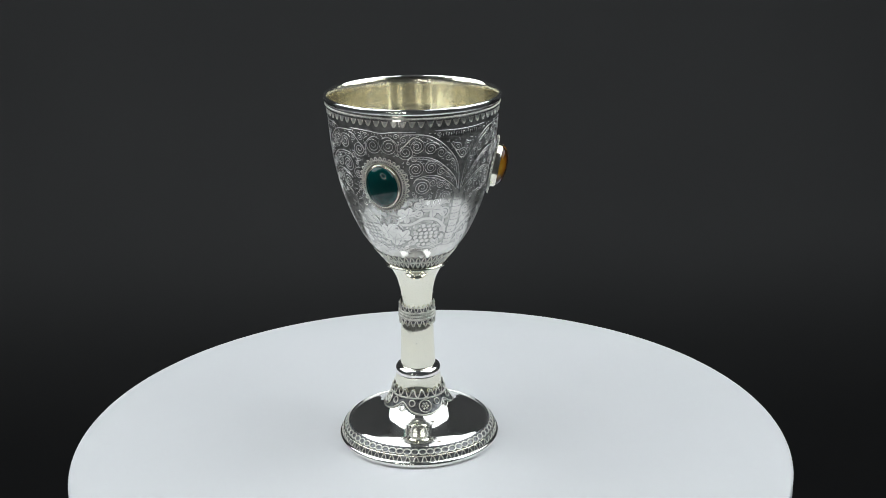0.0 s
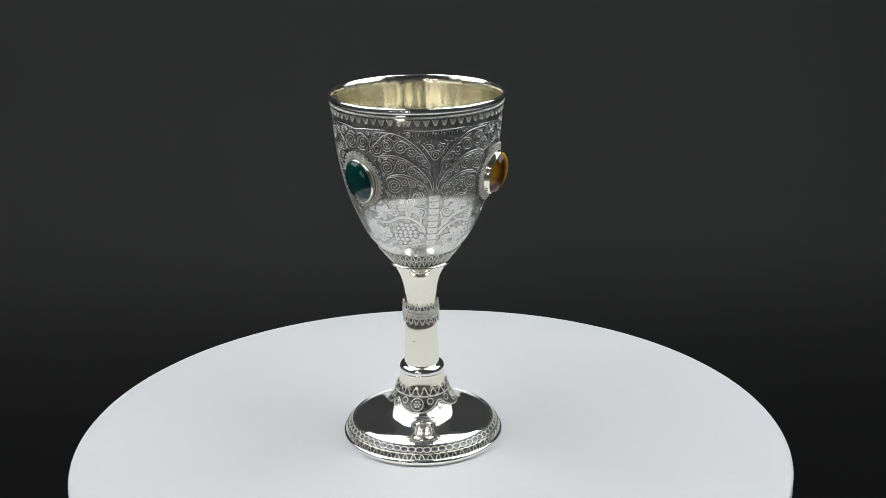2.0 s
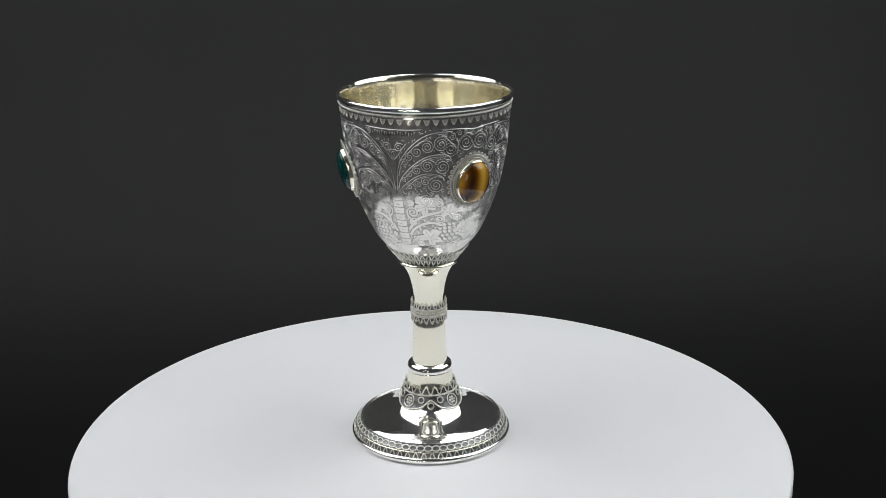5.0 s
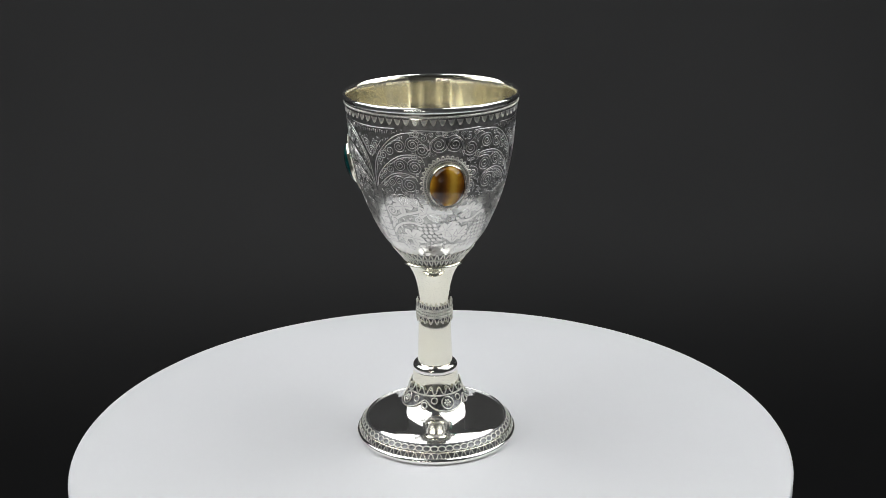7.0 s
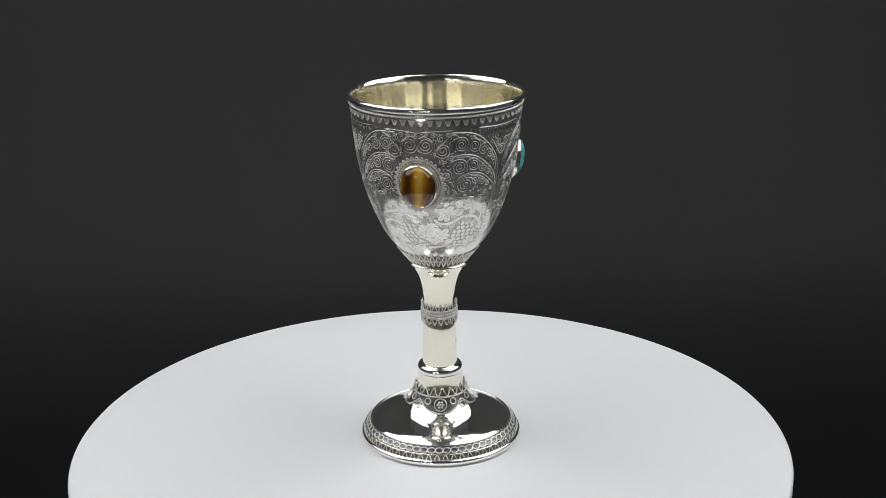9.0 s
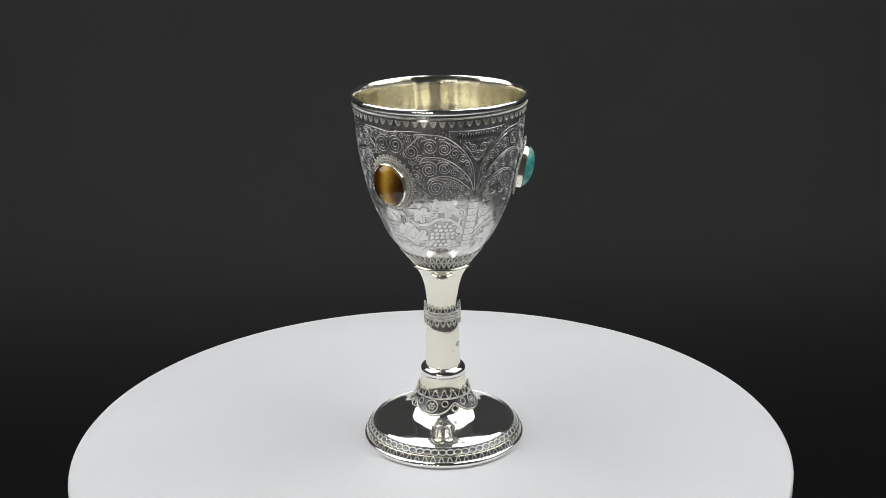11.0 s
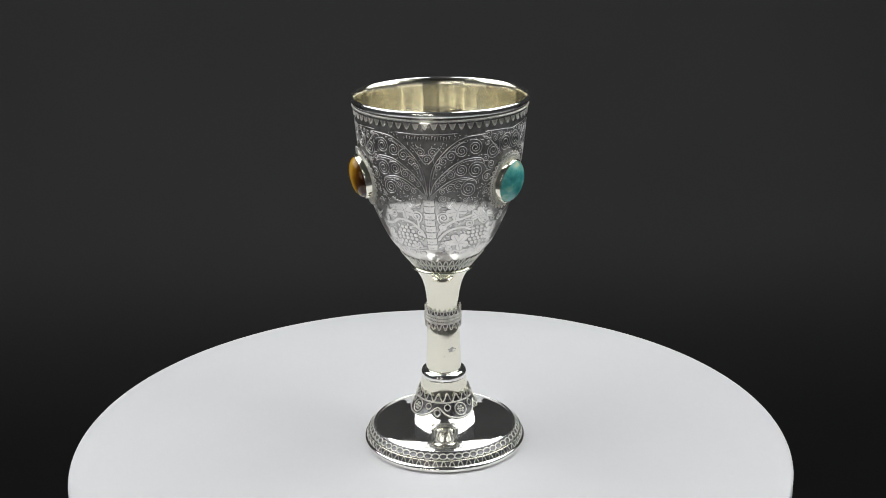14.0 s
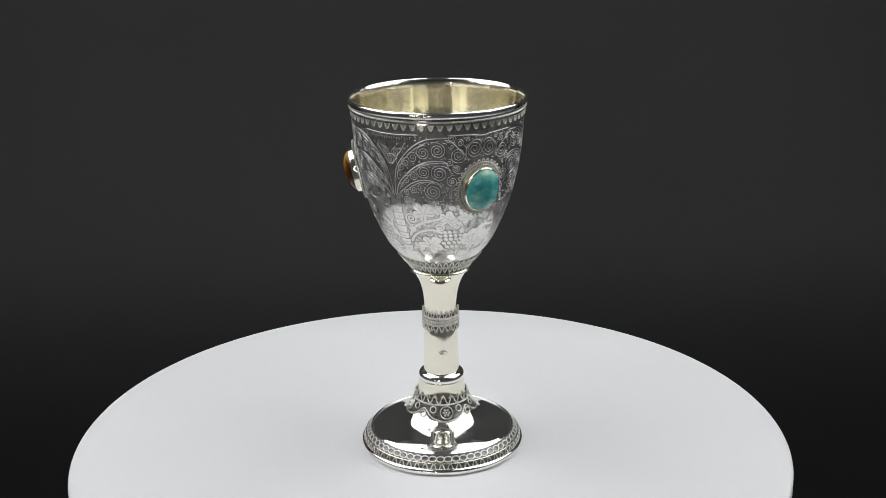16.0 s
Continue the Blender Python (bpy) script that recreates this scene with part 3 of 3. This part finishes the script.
def build_setting(goblet, theta, stone_mat, stone_label, rise=1.0, narrow=1.0):
    """A stone in a bezel with a beaded and scalloped border, lying on the bowl."""
    zc = 126.6 * MM
    p, n = on_bowl(theta, zc)
    z_axis = Vector(n)
    x_axis = Vector((-math.sin(theta), math.cos(theta), 0))
    y_axis = z_axis.cross(x_axis)
    m = Matrix((x_axis, y_axis, z_axis)).transposed().to_4x4()
    m.translation = Vector(p)

    def oval(rx, ry, h, count):
        out = []
        for k in range(count):
            a = 2 * math.pi * k / count
            x = rx * math.cos(a)
            out.append((x * MM, ry * math.sin(a) * MM, (h - x * x / (2 * 33.5) - (ry * math.sin(a)) ** 2 / 300) * MM))
        return out

    def stacked(rings, close):
        count = len(rings[0])
        verts = [v for r in rings for v in r]
        faces = [(j * count + k, j * count + (k + 1) % count, (j + 1) * count + (k + 1) % count, (j + 1) * count + k) for j in range(len(rings) - 1) for k in range(count)]
        if close:
            verts.append((0, 0, rings[-1][0][2]))
            o = (len(rings) - 1) * count
            faces += [(o + k, o + (k + 1) % count, len(verts) - 1) for k in range(count)]
        return verts, faces

    setting = mesh_object("gem_setting", *stacked([oval(10.0, 11.9, -0.3, 48), oval(10.0, 11.9, 0.35, 48), oval(9.6, 11.5, 0.5, 48), oval(5.0, 7.0, 0.6, 48)], True), OXIDE, goblet, "darkened silver back plate of a stone setting", sharp=40)
    setting.matrix_local = m
    flat = lambda x, y, h: (x * MM, y * MM, h * MM)

    def ring(rx, ry, h, count=64):
        return [flat(narrow * rx * math.cos(2 * math.pi * k / count), ry * math.sin(2 * math.pi * k / count), h - (rx * math.cos(2 * math.pi * k / count)) ** 2 / 67 * 0.6) for k in range(count)]

    mesh_object("bezel", *stacked([ring(7.95, 9.75, -0.1), ring(7.9, 9.7, 2.5 * rise), ring(7.75, 9.55, 3.0 * rise), ring(7.45, 9.25, 3.2 * rise), ring(7.2, 9.0, 3.1 * rise), ring(7.15, 8.95, 0.8)], False), SILVER, setting, "polished silver bezel", sharp=50)
    rings = []
    for s in np.linspace(0, 1, 12)[:-1]:
        w = s * math.pi / 2
        f = math.cos(w) ** 0.9
        h = (2.3 + 4.6 * math.sin(w)) * rise
        rings.append([flat(7.3 * narrow * f * math.cos(2 * math.pi * k / 48), 9.1 * f * math.sin(2 * math.pi * k / 48), h) for k in range(48)])
    verts, faces = stacked(rings, False)
    verts.append(flat(0, 0, 6.9 * rise))
    o = 10 * 48
    faces += [(o + k, o + (k + 1) % 48, len(verts) - 1) for k in range(48)]
    mesh_object("cabochon", verts, faces, stone_mat, setting, stone_label)
    pts, cnt = [], 32
    for k in range(cnt * 8):
        a = 2 * math.pi * k / (cnt * 8)
        q = 0.72 * math.cos(cnt * a)
        x, y = (10.05 + q) * math.cos(a), (11.95 + q) * math.sin(a)
        pts.append(flat(x, y, 0.55 - x * x / 67 + 0.1))
    mesh_object("scalloped_wire", *plain_tube(pts, 0.26 * MM, 5), WIRE, setting, "scalloped silver wire")
    for rx, ry, twists in ((9.45, 11.35, 64), (8.25, 10.1, 58)):
        strands = Pile()
        for ph in (0, math.pi):
            pts = []
            for k in range(twists * 6):
                a = 2 * math.pi * k / (twists * 6)
                w = a * twists + ph
                x, y = (rx + 0.17 * math.cos(w)) * math.cos(a), (ry + 0.17 * math.cos(w)) * math.sin(a)
                pts.append(flat(x, y, 0.8 - x * x / 67 + 0.17 * math.sin(w)))
            strands.add(*plain_tube(pts, 0.19 * MM, 4))
        strands.make("rope_wire", WIRE, setting, "twisted silver wire")
    pile = Pile()
    for k in range(68):
        a = 2 * math.pi * k / 68
        x, y = 8.85 * math.cos(a), 10.75 * math.sin(a)
        pile.add(*bead(flat(x, y, 0.75 - x * x / 67), 0.34 * MM, (0, 0, 1), 0.9, 6))
    tagged(pile.make("beading", WIRE, setting, "fine beaded border"), kind="stuff")


def foot_r(z):
    return float(np.interp(-z, [-8.6 * MM, -7.9 * MM, -5.4 * MM, -1.6 * MM], [30.8 * MM, 31.85 * MM, 33.9 * MM, 35.6 * MM]))


def build_goblet():
    g = tagged(new("goblet"), "tall silver goblet with chased bowl and three oval stones", "goblet")
    rng = random.Random(4)

    # bowl: outer face, then the inside
    outer = [(bowl_r(z), z) for z in np.linspace(96.5 * MM, 156.0 * MM, 76)]
    mesh_object("bowl_base", *revolve([(bowl_r(z), z) for z in np.linspace(84.0 * MM, 96.5 * MM, 24)], 288), RAISED, g, "smooth polished underside of the bowl")
    bowl = mesh_object("bowl", *revolve(outer, 288), CHASED, g, "chased silver bowl with darkened ground")

    def wob(a, z):
        f = min(1.0, max(0.0, (z - 0.090) / 0.02))
        return f * 0.00010 * (math.sin(9 * a + 0.6) + 0.8 * math.sin(14 * a + 2.0) + 0.7 * math.sin(23 * a) + 0.5 * math.sin(37 * a + 1.0))

    lining = [(36.27 * MM, 157.85 * MM), (36.0 * MM, 157.2 * MM)] + [((35.78 - 0.065 * k) * MM, (156.4 - k) * MM) for k in range(0, 13, 2)] + [(bowl_r(z) - 0.85 * MM, z) for z in np.linspace(142 * MM, 93 * MM, 36)]
    lining += [(0.014, 0.0885), (0.009, 0.0868), (0.004, 0.0862), (0, 0.086)]
    mesh_object("lining", *revolve(lining, 256, wob), GILT, g, "pale gilt inside of the bowl")
    lip = [(36.1, 155.7), (36.8, 155.85), (37.4, 156.4), (37.62, 157.2), (37.5, 158.0), (37.1, 158.5), (36.75, 158.5), (36.45, 158.2), (36.25, 157.8)]
    rim = [tuple(q) for q in smooth_curve(lip, 40) * MM]
    mesh_object("rim", *revolve(rim, 256), BRIGHT, g, "rounded polished silver rim")

    # stem from the lip under the bowl down to the foot
    stem = [(13.0, 84.2), (13.5, 83.7), (13.75, 83.2), (13.6, 82.8), (12.8, 82.2), (11.5, 81.0), (10.3, 79.3), (9.15, 77.0), (8.1, 73.5), (7.5, 69.5), (7.2, 65.5), (7.03, 60), (7.05, 57), (7.135, 55.2), (7.215, 53.2), (7.27, 51.2), (7.36, 48), (7.5, 44), (7.65, 40), (7.8, 36), (7.86, 34.2)]
    low = [(9.9, 31.2), (10.0, 30.2), (10.18, 28.2), (10.5, 25.8), (10.9, 23.8), (11.6, 22.0), (12.7, 19.7), (13.9, 17.6), (15.3, 15.9), (17.0, 14.55), (19.0, 13.35), (21.0, 12.45), (24.0, 11.3), (27.2, 10.15), (29.6, 9.1), (30.7, 8.4), (31.2, 8.0)]
    part_a = smooth_curve(stem, 90) * MM
    part_b = smooth_curve(low, 90) * MM
    mesh_object("stem", *revolve([tuple(q) for q in part_a[::-1]], 128), SILVER, g, "polished silver stem")
    mesh_object("knop", *revolve([(9.8 * MM, 30.9 * MM)] + [(8.15 * MM + 2.05 * MM * math.cos(a), 32.2 * MM + 2.65 * MM * math.sin(a)) for a in np.linspace(-0.5, 1.5, 20)] + [(7.8 * MM, 34.9 * MM)], 128), BRIGHT, g, "rounded polished silver ring on the stem")

    def foot_wob(a, z):
        return 0.00012 * math.sin(5 * a + 1.0) * math.sin(400 * z)

    mesh_object("socket", *revolve([tuple(q) for q in part_b[:27][::-1]], 128), SILVER, g, "polished silver socket under the ring")
    mesh_object("foot", *revolve([tuple(q) for q in part_b[26:][::-1]], 192, foot_wob), BRIGHT, g, "mirror-polished domed silver foot")
    border = mesh_object("foot_border", *revolve([(31.1 * MM, 8.1 * MM), (31.5 * MM, 8.5 * MM), (31.9 * MM, 8.3 * MM), (32.1 * MM, 7.6 * MM), (33.65 * MM, 5.6 * MM), (34.15 * MM, 5.4 * MM), (34.45 * MM, 4.9 * MM), (35.3 * MM, 2.2 * MM)][::-1], 192), OXIDE, g, "darkened sloping border of the foot", sharp=60)
    flange = [(35.0, 3.2), (35.55, 3.05), (36.0, 2.7), (36.28, 2.2), (36.34, 1.7), (36.2, 1.1), (35.8, 0.5), (35.2, 0.1), (34.8, 0.0), (32.0, 0.0)]
    mesh_object("base_ring", *revolve([(r * MM, z * MM) for r, z in flange[::-1]], 192), BRIGHT, g, "smooth silver base ring", sharp=60)
    mesh_object("underside", *revolve([(32.2 * MM, 0.0), (31.8 * MM, 0.8 * MM), (0, 1.0 * MM)], 96), SILVER, g)
    return g, bowl, border, rng


goblet, bowl, foot_border, rng = build_goblet()

GEMS = GREEN, BROWN, BLUE = radians(-169.2), radians(-57.9), radians(66.0)
PALMS = (radians(-113.0), radians(3.6), radians(128.5))
for theta in PALMS:
    palm_fronds(theta, bowl, rng)
    palm_trunk(theta, bowl)
    vine(theta, bowl, rng)
for theta in (GREEN, BROWN, BLUE):
    stone_scrolls(theta, bowl, rng)
build_setting(goblet, GREEN, AGATE, "dark green polished oval agate", 0.74, 0.94)
build_setting(goblet, BROWN, TIGER, "golden brown banded oval stone")
build_setting(goblet, BLUE, AMAZONITE, "cloudy turquoise blue oval stone")


def build_bands():
    # under the rim
    top = mesh_object("rim_band", *revolve([(36.1 * MM, 155.6 * MM), (36.62 * MM, 155.4 * MM), (36.62 * MM, 153.6 * MM), (36.1 * MM, 153.4 * MM)], 256), CHASED, goblet, "lacy filigree band under the rim", sharp=40)
    fill, n = Pile(), 620
    for k in range(n):
        a = 2 * math.pi * k / n
        c = math.cos(62 * a)
        zl = (152.8 + 1.5 * math.copysign(abs(c) ** 0.8, c)) * MM
        for z in (155.4 * MM, 154.3 * MM, min(zl, 154.25 * MM)):
            r = bowl_r(z) + 0.22 * MM
            fill.v.append((r * math.cos(a), r * math.sin(a), z))
    for k in range(n):
        k2 = (k + 1) % n
        fill.f += [(k2 * 3 + j, k * 3 + j, k * 3 + j + 1, k2 * 3 + j + 1) for j in range(2)]
    fill.make("lace_filling", RELIEF, top)
    mesh_object("scalloped_wire", *scallop(bowl_r, 62, 151.3 * MM, 154.2 * MM, 0.26 * MM, 0.8, 0.0003), WIRE, top)
    mesh_object("scalloped_wire", *scallop(bowl_r, 62, 151.9 * MM, 154.4 * MM, 0.12 * MM, 0.8, 0.0004), WIRE, top)
    rope(36.75 * MM, 154.75 * MM, 0.27 * MM, 190, 4).make("rope_wire", WIRE, top)
    # foot of the bowl
    low = mesh_object("bowl_band", *revolve([(bowl_r(z * MM) + d * MM, z * MM) for z, d in ((89.9, -0.1), (89.7, 0.2), (85.0, 0.2), (84.3, 0.0))[::-1]], 128), OXIDE, goblet, "lacy filigree band round the bowl's foot", sharp=40)
    mesh_object("scalloped_wire", *scallop(bowl_r, 40, 87.4 * MM, 90.5 * MM, 0.3 * MM, 0.9, 0.0005), WIRE, low)
    mesh_object("scalloped_wire", *scallop(bowl_r, 40, 84.5 * MM, 87.4 * MM, 0.3 * MM, 0.9, 0.0005, math.pi / 40), WIRE, low)
    rope(bowl_r(87.4 * MM) + 0.65 * MM, 87.4 * MM, 0.24 * MM, 110, 4).make("rope_wire", WIRE, low)
    # middle of the stem
    mid = mesh_object("stem_band", *revolve([(6.8 * MM, 63.2 * MM), (7.45 * MM, 63.0 * MM), (7.45 * MM, 56.2 * MM), (6.8 * MM, 56.0 * MM)][::-1], 96), OXIDE, goblet, "filigree band round the stem", sharp=40)
    wall = lambda z: 7.65 * MM
    mesh_object("scalloped_wire", *scallop(wall, 18, 61.5 * MM, 64.4 * MM, 0.26 * MM, 0.9, 0.0002), WIRE, mid)
    mesh_object("scalloped_wire", *scallop(wall, 18, 55.0 * MM, 57.8 * MM, 0.26 * MM, 0.9, 0.0002, math.pi / 18), WIRE, mid)
    for z in (58.2, 59.6, 61.0):
        rope(7.6 * MM, z * MM, 0.42 * MM, 26, 5).make("rope_wire", WIRE, mid, "twisted silver wire")
    # collar over the foot
    prof = [(10.1, 24.6), (10.7, 24.2), (11.0, 22.0), (11.9, 19.6), (13.2, 17.6), (14.7, 16.0)]
    coll = lambda z: float(np.interp(z, [16.0 * MM, 17.6 * MM, 19.6 * MM, 22.0 * MM, 24.2 * MM, 26.5 * MM], [15.5 * MM, 14.4 * MM, 13.2 * MM, 12.0 * MM, 11.35 * MM, 11.1 * MM]))
    base = Pile()
    n = 192
    for k in range(n):
        a = 2 * math.pi * k / n
        drop = 0.5 + 0.5 * math.cos(4 * (a - 0.785))
        zlow = 18.9 - 2.7 * drop ** 0.6
        for z in np.linspace(24.4, zlow, 8):
            r = coll(z * MM) - 0.0001
            base.v.append((r * math.cos(a), r * math.sin(a), z * MM))
    for k in range(n):
        k2 = (k + 1) % n
        base.f += [(k * 8 + j, k2 * 8 + j, k2 * 8 + j + 1, k * 8 + j + 1) for j in range(7)]
    collar = base.make("collar", OXIDE, goblet, "lacy filigree collar with rosettes above the foot")
    mesh_object("scalloped_wire", *scallop(coll, 18, 22.8 * MM, 26.0 * MM, 0.33 * MM, 0.9, 0.0002), WIRE, collar)
    rope(coll(22.4 * MM) + 0.2 * MM, 22.4 * MM, 0.28 * MM, 90, 4).make("rope_wire", WIRE, collar)
    pts = []
    for k in range(240):
        a = 2 * math.pi * k / 240
        drop = 0.5 + 0.5 * math.cos(4 * (a - 0.785))
        z = (18.9 - 2.8 * drop ** 0.6) * MM + (1.6 * MM * (1 - drop) ** 6)
        r = coll(z) + 0.0002
        pts.append((r * math.cos(a), r * math.sin(a), z))
    mesh_object("swag_wire", *tube(pts, 0.36 * MM, 5, True), WIRE, collar)

    def surf(a, z):
        r, r2 = coll(z), coll(z - 0.0006)
        slope = (r2 - r) / 0.0006
        k = 1 / math.sqrt(1 + slope * slope)
        return Vector(((r + 0.0002) * math.cos(a), (r + 0.0002) * math.sin(a), z)), Vector((k * math.cos(a), k * math.sin(a), slope * k))

    for q in range(4):
        a0 = 0.785 + q * math.pi / 2
        c, nn = surf(a0, 19.3 * MM)
        ros = Pile()
        ros.add(*plain_tube(circle_pts(c, nn, 2.75 * MM, 2.75 * MM, 24), 0.3 * MM))
        u = Vector((0, 0, 1)).cross(nn).normalized()
        v = nn.cross(u)
        for k in range(6):
            w = 2 * math.pi * k / 6
            ros.add(*bead(c + u * 1.25 * MM * math.cos(w) + v * 1.25 * MM * math.sin(w), 0.60 * MM, nn, 0.9))
        ros.add(*bead(c, 0.55 * MM, nn, 1.0))
        ros.make("rosette", WIRE, collar, "small beaded rosette")
        for da, z, rr in ((0.45, 20.4, 1.35), (0.785, 18.3, 1.4), (-0.45, 20.4, 1.35)):
            c2, n2 = surf(a0 + da, z * MM)
            mesh_object("ring_link", *plain_tube(circle_pts(c2, n2, rr * MM, rr * MM, 18), 0.3 * MM), WIRE, collar)
    # border of the foot: a row of links over a row of scallops
    slope = math.atan2(33.2 - 31.2, 7.9 - 5.6)
    count = 62
    me = None
    for k in range(count):
        a = 2 * math.pi * k / count
        if me is None:
            nn = Vector((math.cos(slope), 0, math.sin(slope)))
            link = mesh_object("ring_link", *plain_tube(circle_pts((33.0 * MM, 0, 6.75 * MM), nn, 1.68 * MM, 1.2 * MM, 16), 0.32 * MM, 5), WIRE, foot_border)
            me = link.data
        else:
            link = new("ring_link", me)
            link.parent = foot_border
        link.rotation_euler = (0, 0, a)
    mesh_object("scalloped_wire", *scallop(foot_r, 60, 2.5 * MM, 5.0 * MM, 0.3 * MM, 0.8, 0.0002), WIRE, foot_border)
    ringpts = [(34.27 * MM * math.cos(a), 34.27 * MM * math.sin(a), 5.35 * MM) for a in np.linspace(0, 2 * math.pi, 160, endpoint=False)]
    mesh_object("plain_wire", *tube(ringpts, 0.32 * MM, 6, True), SILVER, foot_border)
    edge = [(31.5 * MM * math.cos(a), 31.5 * MM * math.sin(a), 8.25 * MM) for a in np.linspace(0, 2 * math.pi, 192, endpoint=False)]
    mesh_object("plain_wire", *tube(edge, 0.32 * MM, 8, True), BRIGHT, foot_border, "bright edge round the domed foot")


build_bands()


def stamp(theta, z, size):
    """A small dark mark struck into the stem."""
    r = float(np.interp(z, [0.036, 0.040, 0.044, 0.048, 0.052], [0.0078, 0.00765, 0.0075, 0.00736, 0.0072])) + 0.00004
    pile = Pile()
    n = 14
    pts = [(r * math.cos(theta), r * math.sin(theta), z)]
    for k in range(n):
        w = 2 * math.pi * k / n
        q = size * (0.75 + 0.35 * math.sin(3 * w + 1.0) * math.cos(2 * w))
        a = theta + q * math.cos(w) / r
        pts.append((r * math.cos(a), r * math.sin(a), z + 0.6 * q * math.sin(w)))
    pile.add(pts, [(0, 1 + k, 1 + (k + 1) % n) for k in range(n)])
    pile.make("hallmark", CHASED, goblet, "small dark mark struck in the stem")


stamp(radians(41), 0.0452, 0.0025)
stamp(radians(15), 0.0428, 0.0004)
stamp(radians(-151), 0.0468, 0.0005)


# ---- what turns ----
def motions():
    orbit = 0.00633
    rows_table, rows_goblet = [], []
    for k in range(33):
        t = k * 0.5
        turn = -57.78 + 11.363 * t + 0.0119 * t * t
        rows_table.append((t, pose(0, 0, 0, 0, 0, -turn)))
        rows_goblet.append((t, pose(orbit * math.sin(radians(turn)), orbit * math.cos(radians(turn)), 0, 0, 0, -turn)))
    walk(turntable_disc, rows_table)
    walk(goblet, rows_goblet)


motions()
